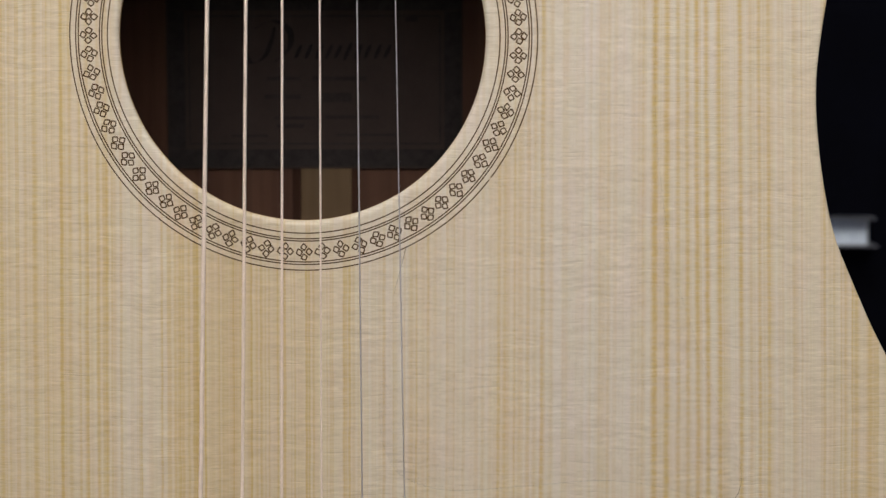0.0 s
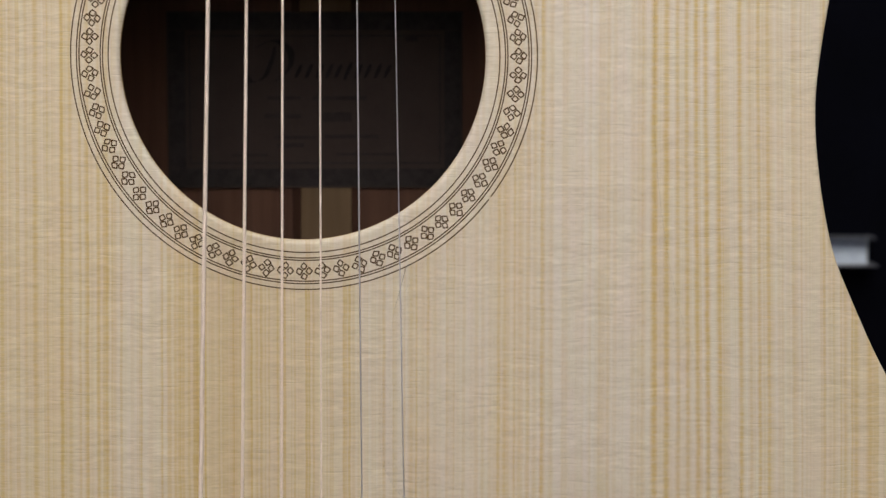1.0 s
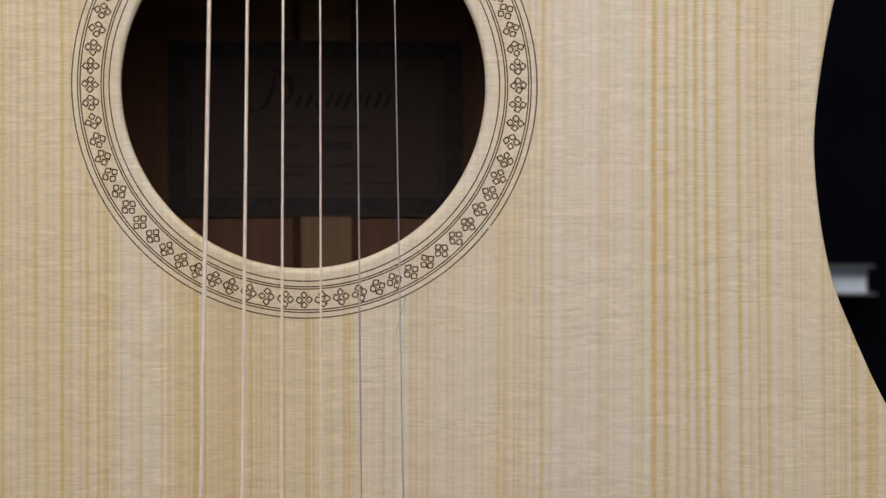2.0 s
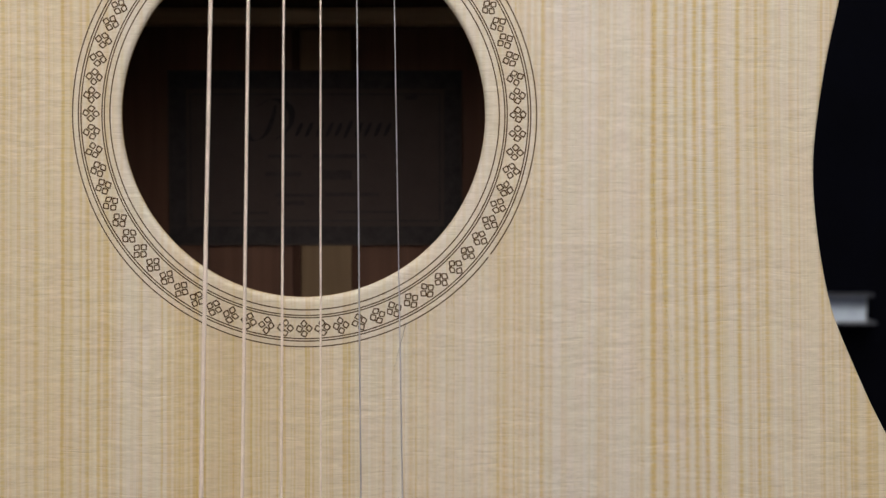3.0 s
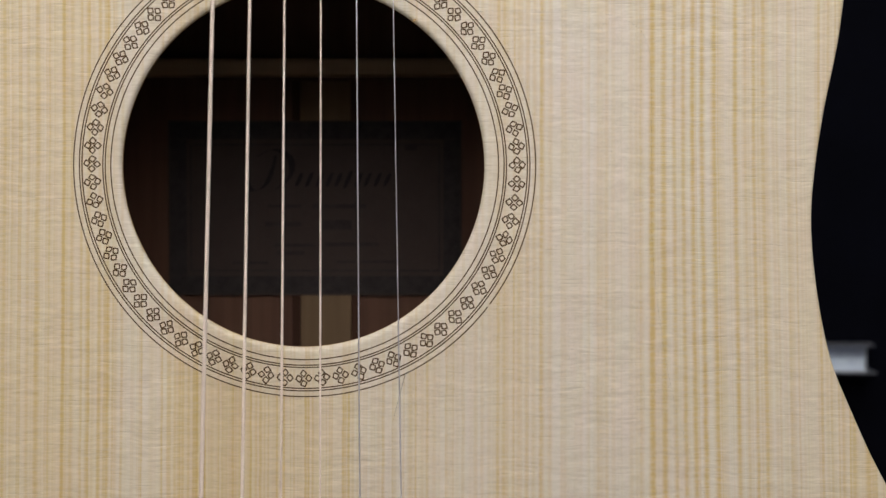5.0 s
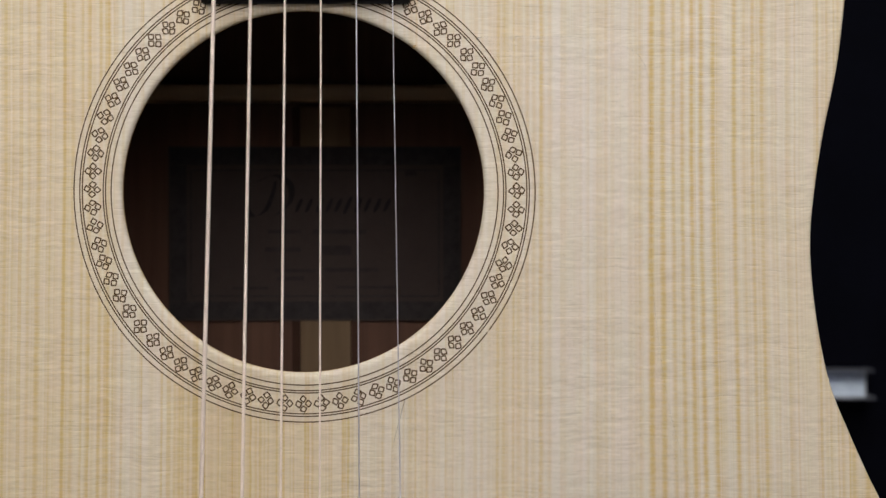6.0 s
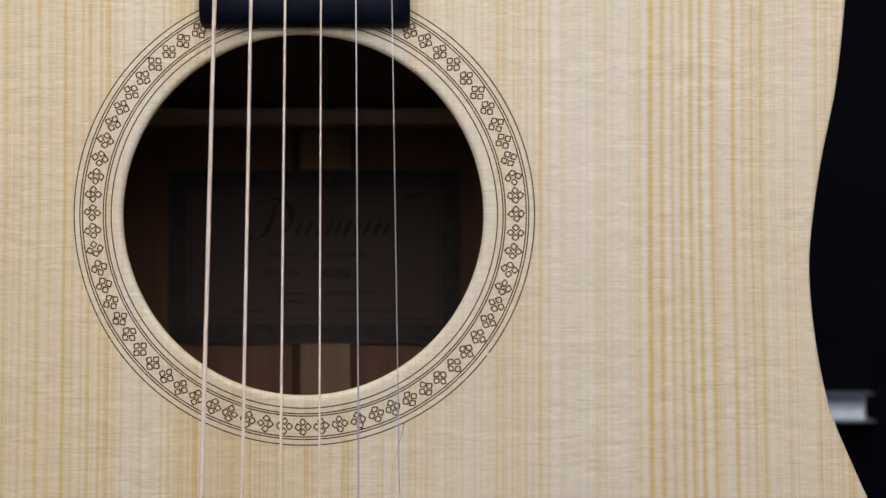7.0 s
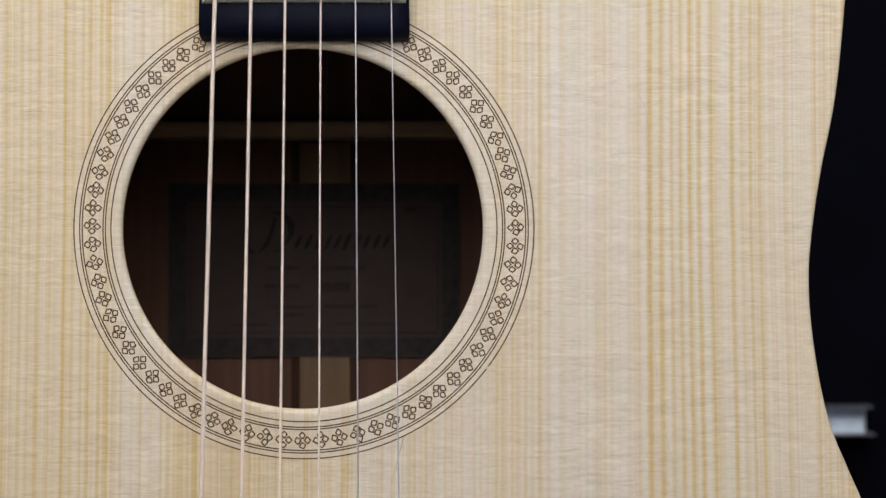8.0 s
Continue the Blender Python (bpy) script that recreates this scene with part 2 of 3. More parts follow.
SPRUCE = spruce()
RING_SPRUCE = spruce("rosette_spruce", 0.6, 0.62)
ROSEWOOD = plank_wood("dark_back_wood", (0.092, 0.041, 0.026), (0.162, 0.077, 0.048), 0.6, spec=0.25)
PALE_WOOD = plank_wood("pale_inner_wood", (0.175, 0.112, 0.064), (0.235, 0.155, 0.09), 0.7, "z", spec=0.12)
STRIP_LINE = plank_wood("dark_line_wood", (0.052, 0.024, 0.015), (0.09, 0.043, 0.028), 0.6, spec=0.1)
BRACE_WOOD = plank_wood("pale_brace_wood", (0.40, 0.29, 0.18), (0.52, 0.39, 0.25), 0.6, "x")
NECK_WOOD = plank_wood("neck_wood", (0.20, 0.09, 0.05), (0.30, 0.15, 0.08), 0.45)
EBONY = plain("ebony", (0.0032, 0.0042, 0.013), 0.5, 0.0, 0.35, 90.0, 0.12)
BURNT = plain("burnt_line", (0.085, 0.047, 0.020), 0.9, 0.0, 0.4, 900.0, 0.05)
CUT_EDGE = plain("cut_edge_wood", (0.50, 0.34, 0.17), 0.85, 0.0, 0.4, 500.0, 0.1)
BRONZE = plain("bronze_winding", (0.95, 0.84, 0.77), 0.72, 0.75, 0.06, 400.0)
STEEL = plain("plain_steel", (0.84, 0.82, 0.88), 0.5, 1.0, 0.06, 400.0)
NICKEL = plain("nickel_fret", (0.72, 0.74, 0.72), 0.25, 1.0, 0.06, 200.0)
BONE = plain("bone", (0.75, 0.70, 0.60), 0.5)
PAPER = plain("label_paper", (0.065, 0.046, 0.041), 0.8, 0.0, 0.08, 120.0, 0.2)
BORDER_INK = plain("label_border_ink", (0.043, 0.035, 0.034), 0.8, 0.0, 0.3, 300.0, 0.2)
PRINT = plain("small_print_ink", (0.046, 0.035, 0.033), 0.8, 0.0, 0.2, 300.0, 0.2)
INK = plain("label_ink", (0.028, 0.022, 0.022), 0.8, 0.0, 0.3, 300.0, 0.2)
FILM = clear_film()
FILM_EDGE = film_edge()
BLACK_FELT = plain("black_panel", (0.0024, 0.0026, 0.0056), 0.8, 0.0, 0.25, 25.0, 0.04)
BRIGHT_METAL = plain("pale_metal", (0.70, 0.79, 0.98), 0.5, 0.0, 0.15, 220.0)
GREY_METAL = plain("grey_metal", (0.34, 0.38, 0.50), 0.5, 0.0, 0.15, 220.0)
DULL_METAL = plain("dull_metal", (0.11, 0.115, 0.14), 0.5, 0.0, 0.15, 220.0)
WALL = plain("painted_wall", (0.68, 0.67, 0.65), 0.85, 0.0, 0.05, 6.0, 0.3)
CEILING_PAINT = plain("ceiling_paint", (0.78, 0.78, 0.76), 0.9, 0.0, 0.04, 6.0, 0.3)
FLOOR_GREY = plain("floor_covering", (0.33, 0.30, 0.26), 0.7, 0.0, 0.15, 14.0, 0.3)
LAMP_WHITE = plain("lamp_frame", (0.8, 0.8, 0.8), 0.5)
LAMP_GLOW = emitter("lamp_glow", (1.0, 0.96, 0.91), 2.6)

# ---- mesh helpers (millimetres from the sound hole's centre: x right, y inwards, z up) ----



def P(x, y, z):
    return Vector((x, y, z + BASE)) * 0.001


def mesh_of(name, bm, smooth=True):
    bmesh.ops.recalc_face_normals(bm, faces=bm.faces)
    me = bpy.data.meshes.new(name)
    for f in bm.faces:
        f.smooth = smooth
    bm.to_mesh(me)
    bm.free()
    return me


def part(name, bm, material, parent, label="", smooth=True):
    """One mesh object under a thing or a part."""
    me = mesh_of(name, bm, smooth)
    me.materials.append(material)
    ob = new(name, me)
    ob.parent = parent
    if label:
        tagged(ob, label)
    return ob


def box(bm, x0, x1, y0, y1, z0, z1, at=P, bevel=0.0, seg=2):
    vs = [bm.verts.new(at(x, y, z)) for x in (x0, x1) for y in (y0, y1) for z in (z0, z1)]
    fs = [bm.faces.new([vs[i] for i in q]) for q in ((0, 1, 3, 2), (4, 6, 7, 5), (0, 4, 5, 1), (2, 3, 7, 6), (0, 2, 6, 4), (1, 5, 7, 3))]
    if bevel:
        es = list({e for f in fs for e in f.edges})
        bmesh.ops.bevel(bm, geom=es, offset=bevel * 0.001, segments=seg, affect="EDGES", profile=0.5)
    return fs


def prism(bm, points, y0, y1, at=P, bevel=0.0):
    """A flat shape (x, z) with thickness from y0 (front) to y1."""
    a = [bm.verts.new(at(x, y0, z)) for x, z in points]
    b = [bm.verts.new(at(x, y1, z)) for x, z in points]
    front = bm.faces.new(a)
    bm.faces.new(b[::-1])
    for i in range(len(points)):
        j = (i + 1) % len(points)
        bm.faces.new((a[i], b[i], b[j], a[j]))
    if bevel:
        bmesh.ops.bevel(bm, geom=list(front.edges), offset=bevel * 0.001, segments=2, affect="EDGES", profile=0.5)


def spline(points, n=8, closed=False):
    """A smooth curve (Catmull-Rom) through the points."""
    out, k = [], len(points)
    for i in range(k if closed else k - 1):
        if closed:
            p = [points[(i + j) % k] for j in (-1, 0, 1, 2)]
        else:
            p = [points[min(max(i + j, 0), k - 1)] for j in (-1, 0, 1, 2)]
        for s in range(n):
            t = s / n
            out.append(tuple(0.5 * (2 * p[1][c] + (p[2][c] - p[0][c]) * t + (2 * p[0][c] - 5 * p[1][c] + 4 * p[2][c] - p[3][c]) * t * t + (3 * p[1][c] - p[0][c] - 3 * p[2][c] + p[3][c]) * t ** 3) for c in (0, 1)))
    if not closed:
        out.append(tuple(points[-1]))
    return out


def loft(bm, rings, closed=True, cap=True):
    """Skins rings of equal numbers of points."""
    rows = [[bm.verts.new(p) for p in r] for r in rings]
    m = len(rows[0])
    for a, b in zip(rows, rows[1:]):
        for i in range(m if closed else m - 1):
            j = (i + 1) % m
            bm.faces.new((a[i], a[j], b[j], b[i]))
    if cap:
        bm.faces.new(rows[0][::-1])
        bm.faces.new(rows[-1])
    return rows


# ---- the room ----
def room_piece(name, x0, x1, y0, y1, z0, z1, material):
    bm = bmesh.new()
    box(bm, x0, x1, y0, y1, z0, z1, lambda x, y, z: Vector((x, y, z)))
    me = mesh_of(name, bm, False)
    me.materials.append(material)
    return tagged(new(name, me), kind="structure")


BACK_Y = 0.47
room_piece("floor", -2.6, 2.6, -4.0, BACK_Y + 0.1, -0.1, 0.0, FLOOR_GREY)
room_piece("ceiling", -2.6, 2.6, -4.0, BACK_Y + 0.1, ROOM_TOP, ROOM_TOP + 0.1, CEILING_PAINT)
room_piece("wall_north", -2.5, 2.5, BACK_Y, BACK_Y + 0.1, 0.0, ROOM_TOP, BLACK_FELT)
room_piece("wall_south", -2.5, 2.5, -4.0, -3.9, 0.0, ROOM_TOP, WALL)
room_piece("wall_west", -2.6, -2.5, -4.0, BACK_Y + 0.1, 0.0, ROOM_TOP, WALL)
room_piece("wall_east", 2.5, 2.6, -4.0, BACK_Y + 0.1, 0.0, ROOM_TOP, WALL)


def ceiling_light(x, y, w, d):
    thing = tagged(new("ceiling_light"), "white rectangular panel light fixed under the ceiling", "ceiling light")
    thing.location = (x, y, ROOM_TOP)
    at = lambda a, b, c: Vector((a, b, c))
    bm = bmesh.new()
    for s in (-1, 1):
        box(bm, min(s * w / 2, s * (w / 2 + 0.03)), max(s * w / 2, s * (w / 2 + 0.03)), -d / 2 - 0.03, d / 2 + 0.03, -0.07, 0.0, at)
        box(bm, -w / 2, w / 2, min(s * d / 2, s * (d / 2 + 0.03)), max(s * d / 2, s * (d / 2 + 0.03)), -0.07, 0.0, at)
    part("frame", bm, LAMP_WHITE, thing, smooth=False)
    bm = bmesh.new()
    box(bm, -w / 2 + 0.002, w / 2 - 0.002, -d / 2 + 0.002, d / 2 - 0.002, -0.05, -0.03, at)
    part("diffuser", bm, LAMP_GLOW, thing, "glowing white diffuser", smooth=False)


ceiling_light(-0.1, -1.05, 1.8, 1.2)


def added_panel_light():
    """The added hanging panel that lights the guitar: a shallow tray with a diffuser, on two rods from the ceiling."""
    thing = tagged(new("added_panel_light"), "added white panel light, unseen, hung in front to light the guitar", "panel light")
    m = look(PANEL_EYE, PANEL_AIM)
    at = lambda x, y, z: m @ Vector((x, y, z))
    w, h = PANEL_W / 2, PANEL_H / 2
    bm = bmesh.new()
    box(bm, -w - 0.02, w + 0.02, -h - 0.02, h + 0.02, 0.03, 0.05, at)
    for k in (-1, 1):
        box(bm, min(k * w, k * (w + 0.02)), max(k * w, k * (w + 0.02)), -h - 0.02, h + 0.02, 0.0, 0.03, at)
        box(bm, -w, w, min(k * h, k * (h + 0.02)), max(k * h, k * (h + 0.02)), 0.0, 0.03, at)
    part("tray", bm, LAMP_WHITE, thing, smooth=False)
    bm = bmesh.new()
    box(bm, -w + 0.002, w - 0.002, -h + 0.002, h - 0.002, 0.01, 0.02, at)
    part("diffuser", bm, LAMP_GLOW, thing, "glowing white diffuser", smooth=False)
    for k in (-1, 1):
        foot = m @ Vector((k * w * 0.8, 0.0, 0.045))
        bm = bmesh.new()
        box(bm, foot.x - 0.006, foot.x + 0.006, foot.y - 0.006, foot.y + 0.006, foot.z, ROOM_TOP, lambda x, y, z: Vector((x, y, z)))
        part("rod", bm, LAMP_WHITE, thing, smooth=False)


added_panel_light()


def plinth(top):
    thing = tagged(new("display_plinth"), "plain black display plinth under the guitar", "plinth")
    bm = bmesh.new()
    at = lambda x, y, z: Vector((x, y, z))
    box(bm, -0.32, 0.32, -0.10, BACK_Y - 0.004, 0.0, top - 0.03, at, 3)
    part("cabinet", bm, BLACK_FELT, thing, smooth=False)
    bm = bmesh.new()
    box(bm, -0.34, 0.34, -0.12, BACK_Y - 0.004, top - 0.03, top, at, 4)
    part("top_board", bm, BLACK_FELT, thing, smooth=False)


plinth(HOLE - BASE * 0.001)


def wall_bracket():
    """A rounded bright metal rail end with two thin flanges, on the black wall."""
    thing = tagged(new("wall_bracket"), "short pale metal rail bracket on the black wall", "bracket")
    thing.location = (0.0, 0.0, HOLE - BASE * 0.001)
    bm = bmesh.new()
    wall = BACK_Y * 1000
    shape = spline([(0.5, -87.5), (-1.0, -90.5), (-3.5, -94.0), (-8.0, -97.0), (-13.0, -99.0), (-17.0, -100.0)], 3) + [(-17.5, -100.4), (0.5, -100.4)]
    loft(bm, [[P(x + 0.236 * dy * (x > 250), wall + dy * k, -96 + (dz + 96) * k) for dy, dz in shape] for x, k in ((205.0, 1.0), (265.6, 1.0), (266.4, 0.95))])
    part("rail", bm, BRIGHT_METAL, thing, "pale metal rail")
    bm = bmesh.new()
    box(bm, 205, 265.0, wall - 2.5, wall, -92.4, -87.6, P, 0.4)
    part("back_plate", bm, GREY_METAL, thing, "grey back plate above the rail")
    for z in (-87.0, -101.1):
        bm = bmesh.new()
        box(bm, 205, 267.8, BACK_Y * 1000 - (13 if z > -90 else 19), BACK_Y * 1000, z - 0.5, z + 0.5, P, 0.2)
        part("flange", bm, DULL_METAL, thing, "dull grey flange")


wall_bracket()

# ---- the guitar ----
HALF = [(0, 140), (30, 140), (65, 139.5), (105, 136), (134, 124), (148, 103), (152, 82), (151.3, 63.8), (148.6, 37), (144.6, 16.6), (142.2, 0.8), (141.1, -12), (141.6, -25), (143.8, -41), (147.1, -55), (151.9, -66.8), (157.9, -80.1), (162, -88), (172, -107), (184, -138), (193, -178), (198, -230), (196, -272), (186, -312), (165, -342), (130, -359), (80, -366.5), (35, -368), (0, -368)]
right_side = spline(HALF, 6)
OUTLINE = right_side + [(-x, z) for x, z in right_side[-2:0:-1]]


def reach(angle):
    """How far the outline lies from the hole's centre in a direction."""
    dx, dz = math.cos(angle), math.sin(angle)
    best = 0.0
    for (ax, az), (bx, bz) in zip(OUTLINE, OUTLINE[1:] + OUTLINE[:1]):
        ex, ez = bx - ax, bz - az
        det = dx * -ez + ex * dz
        if abs(det) > 1e-9:
            r = (ax * -ez + ex * az) / det
            s = (dx * az - dz * ax) / det
            if -1e-6 <= s <= 1 + 1e-6 and r > best:
                best = r
    return best


guitar = tagged(new("acoustic_guitar"), "acoustic guitar with pale satin spruce top, upright on black plinth", "guitar")
guitar.location = (0.0, 0.0, HOLE - BASE * 0.001)
DEPTH = 107.0   # inner face of the back, behind the top's front


def soundboard():
    bm = bmesh.new()
    count = 360
    rows = []
    for k in range(count):
        a = 2 * math.pi * k / count
        e = reach(a)
        profile = [(50.32, 2.8), (50.2, 1.45), (50.27, 1.1), (50.5, 0.67), (50.84, 0.32), (51.2, 0.1), (51.65, 0.0), (52.4, 0.0), (64.0, 0.0)]
        profile += [(e - 4, 0.0), (e - 1.0, 0.0), (e - 0.7, 0.03), (e - 0.3, 0.2), (e - 0.06, 0.5), (e, 0.9), (e, 2.8), (e - 2.2, 2.8)]
        rows.append([P(r * math.cos(a), y, r * math.sin(a)) for r, y in profile])
    m = len(rows[0])
    vs = [[bm.verts.new(p) for p in r] for r in rows]
    for k in range(count):
        for i in range(m):
            bm.faces.new((vs[k][i], vs[k - 1][i], vs[k - 1][(i + 1) % m], vs[k][(i + 1) % m]))
    ob = part("soundboard", bm, SPRUCE, guitar, "pale straight-grained spruce top with silky cross figure")
    # the hole's cut wall is end-grain tan, browned to carry its shade; the rosette's ring is calmer in grain
    ob.data.materials.append(CUT_EDGE)
    ob.data.materials.append(RING_SPRUCE)
    for f in ob.data.polygons:
        far = [math.hypot(v.x * 1000, v.z * 1000 - BASE) for v in (ob.data.vertices[i].co for i in f.vertices)]
        f.material_index = 1 if max(far) < 50.33 else 2 if max(far) < 64.1 else 0
    return ob


soundboard()


def side_panel():
    bm = bmesh.new()
    rings = []
    for y, inset in ((2.8, 0.05), (DEPTH + 0.2, 0.05), (DEPTH + 0.2, 2.2), (2.8, 2.2)):
        ring = []
        for i, (x, z) in enumerate(OUTLINE):
            ax, az = OUTLINE[i - 1]
            bx, bz = OUTLINE[(i + 1) % len(OUTLINE)]
            nx, nz = Vector((bz - az, ax - bx)).normalized()
            ring.append(P(x + nx * inset, y, z + nz * inset))
        rings.append(ring)
    loft(bm, rings + rings[:1], True, False)
    bmesh.ops.remove_doubles(bm, verts=bm.verts, dist=1e-7)
    part("side_panel", bm, ROSEWOOD, guitar, "dark wooden sides", smooth=False)


side_panel()


def back_half(sign):
    pts = [(sign * max(x, 0.15), z) for x, z in right_side]
    bm = bmesh.new()
    prism(bm, pts, DEPTH + 0.2, DEPTH + 3.2)
    part("back_panel", bm, ROSEWOOD, guitar, "dark reddish-brown back board", smooth=False)


back_half(1)
back_half(-1)


def back_inside():
    bm = bmesh.new()
    box(bm, -9.2, 7.8, DEPTH - 0.9, DEPTH + 0.1, -340, 30.5, P, 0.4)
    part("back_strip", bm, PALE_WOOD, guitar, "pale reinforcing strip along the back seam", smooth=False)
    # thin dark lines down both sides of the strip
    bm = bmesh.new()
    box(bm, -12.0, -9.4, DEPTH - 0.4, DEPTH + 0.1, -340, 30.5, P, 0.2)
    part("strip_side_line", bm, STRIP_LINE, guitar, "dark line beside the back strip", smooth=False)
    bm = bmesh.new()
    box(bm, 8.0, 10.2, DEPTH - 0.4, DEPTH + 0.1, -340, 30.5, P, 0.2)
    part("strip_side_line", bm, STRIP_LINE, guitar, "dark line beside the back strip", smooth=False)
    bm = bmesh.new()
    box(bm, -140, 140, DEPTH - 12.5, DEPTH + 0.1, 31.6, 37.4, P, 1.5)
    part("back_brace", bm, BRACE_WOOD, guitar, "pale brace across the back", smooth=False)


back_inside()


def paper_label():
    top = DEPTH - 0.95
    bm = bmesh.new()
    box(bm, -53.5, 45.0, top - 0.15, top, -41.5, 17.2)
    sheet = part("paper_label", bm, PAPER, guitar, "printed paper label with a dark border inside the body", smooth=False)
    y0, y1 = top - 0.27, top - 0.17
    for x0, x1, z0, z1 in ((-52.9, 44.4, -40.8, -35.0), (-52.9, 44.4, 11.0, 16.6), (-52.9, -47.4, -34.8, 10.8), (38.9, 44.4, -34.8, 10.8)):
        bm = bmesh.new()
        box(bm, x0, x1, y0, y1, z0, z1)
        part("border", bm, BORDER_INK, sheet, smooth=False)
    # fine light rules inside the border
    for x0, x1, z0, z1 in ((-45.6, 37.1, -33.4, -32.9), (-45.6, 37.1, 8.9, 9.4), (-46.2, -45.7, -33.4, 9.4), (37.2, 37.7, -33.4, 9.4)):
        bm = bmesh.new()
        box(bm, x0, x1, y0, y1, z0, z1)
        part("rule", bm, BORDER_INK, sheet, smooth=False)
    # the maker's mark, as a plain crescent, a flourish and slanted strokes

    def stroke(points, w0, w1):
        line = spline(points, 6)
        rings = []
        for k, (x, z) in enumerate(line):
            u = k / (len(line) - 1)
            w = (w0 + (w1 - w0) * math.sin(math.pi * u)) / 2
            rings.append([P(x - w, y0, z - w * 0.3), P(x + w, y0, z + w * 0.3), P(x + w, y1, z + w * 0.3), P(x - w, y1, z - w * 0.3)])
        bm = bmesh.new()
        loft(bm, rings)
        part("mark", bm, INK, sheet, smooth=False)

    stroke([(-27, -3.5), (-25, -6.3), (-21, -4.5), (-18.5, 1.0), (-17.5, 5.5)], 0.8, 2.0)
    stroke([(-24, 5.0), (-18, 7.6), (-12.6, 4.5), (-12.6, -1.5), (-17.5, -6.0)], 0.7, 2.2)
    for x, h in ((-9.6, 4.4), (-6.2, 4.6), (-2.6, 4.4), (0.6, 4.6), (3.6, 4.4), (6.8, 5.8), (10.4, 4.6), (13.4, 4.6), (16.8, 4.6), (20.0, 4.4)):
        stroke([(x - h * 0.2, -2.6 - h / 2), (x, -2.6), (x + h * 0.2, -2.6 + h / 2)], 0.9, 1.7)
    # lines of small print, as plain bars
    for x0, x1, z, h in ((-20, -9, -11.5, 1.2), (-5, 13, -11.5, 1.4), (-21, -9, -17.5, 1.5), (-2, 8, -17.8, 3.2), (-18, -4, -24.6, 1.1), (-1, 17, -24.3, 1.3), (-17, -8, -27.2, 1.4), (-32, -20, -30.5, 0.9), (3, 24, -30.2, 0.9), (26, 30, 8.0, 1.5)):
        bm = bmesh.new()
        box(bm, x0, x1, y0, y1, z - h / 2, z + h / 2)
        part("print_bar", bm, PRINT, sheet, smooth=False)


paper_label()


# ---- rosette ----
def annulus(bm, r0, r1, y, a0=0.0, a1=2 * math.pi, n=300):
    full = a1 - a0 > 6.28
    inner, outer = [], []
    for k in range(n if full else n + 1):
        a = a0 + (a1 - a0) * k / n
        inner.append(bm.verts.new(P(r0 * math.cos(a), y, r0 * math.sin(a))))
        outer.append(bm.verts.new(P(r1 * math.cos(a), y, r1 * math.sin(a))))
    for k in range(n):
        j = (k + 1) % len(inner)
        bm.faces.new((inner[k], inner[j], outer[j], outer[k]))


rosette = new("rosette")
rosette.parent = guitar
rosette.location = (0.0004, 0.0, 0.0)
tagged(rosette, "dark engraved rosette of thin rings and small square motifs round the hole")
LINE_Y = -0.03
for radius in (53.75, 55.3, 55.95, 61.75, 62.45, 64.05):
    bm = bmesh.new()
    if radius == 64.05:
        nick = radians(-37.2)
        annulus(bm, radius - 0.17, radius + 0.17, LINE_Y, nick + 0.008, nick + 2 * math.pi - 0.007)
    else:
        annulus(bm, radius - 0.17, radius + 0.17, LINE_Y)
    part("ring", bm, BURNT, rosette, smooth=False)


def motif_mesh():
    """Four outlined squares with soft corners set in a lozenge, each a little uneven."""
    bm = bmesh.new()
    wob = lambda k: random.uniform(-k, k)
    for cx, cz in ((1.39, 0.06), (-1.39, -0.06), (-0.06, 1.30), (0.06, -1.30)):
        cx, cz, turn = cx + wob(0.09), cz + wob(0.09), 0.16 + wob(0.16)
        stretch = 1 + wob(0.09)
        rings = []
        corner = [1 + wob(0.08) for k in range(4)]
        for r in (0.65, 1.13):
            ring = []
            for k in range(12):
                a = 2 * math.pi * k / 12
                soft = 1.0 if k % 3 == 0 else 0.80
                far = r * soft * corner[(k + 1) // 3 % 4]
                ring.append(bm.verts.new(Vector((cx + far * stretch * math.cos(a + turn), LINE_Y, cz + far / stretch * math.sin(a + turn))) * 0.001))
            rings.append(ring)
        for k in range(12):
            bm.faces.new((rings[0][k], rings[0][k - 1], rings[1][k - 1], rings[1][k]))
    me = mesh_of("square_motif", bm, False)
    me.materials.append(BURNT)
    return me


motifs = [motif_mesh() for k in range(12)]
for k in range(72):
    a = radians(5 * k + random.uniform(-0.1, 0.1))
    a += radians(0.45 * math.cos(a) + 0.22 * math.sin(a) - 0.2)
    ob = new("square_motif", random.choice(motifs))
    ob.parent = rosette
    far = 59.0 + random.uniform(-0.05, 0.05)
    ob.matrix_local = Matrix.Translation(P(far * math.cos(a), 0, far * math.sin(a))) @ Matrix.Rotation(-a + radians(random.uniform(-4, 4)), 4, "Y")


def rim_chip():
    """A small splintered nick on the hole's rounded edge."""
    bm = bmesh.new()
    a = radians(52.6)
    spot = []
    for k in range(9):
        b = 2 * math.pi * k / 9
        r = (0.62, 0.4, 0.55, 0.35)[k % 4]
        far, side = 50.75 + r * math.cos(b), 0.75 * r * math.sin(b)
        spot.append((far * math.cos(a) - side * math.sin(a), far * math.sin(a) + side * math.cos(a)))
    prism(bm, spot, 0.02, 0.9)
    part("rim_chip", bm, CUT_EDGE, guitar, "small brown nick in the edge of the sound hole", smooth=False)


rim_chip()


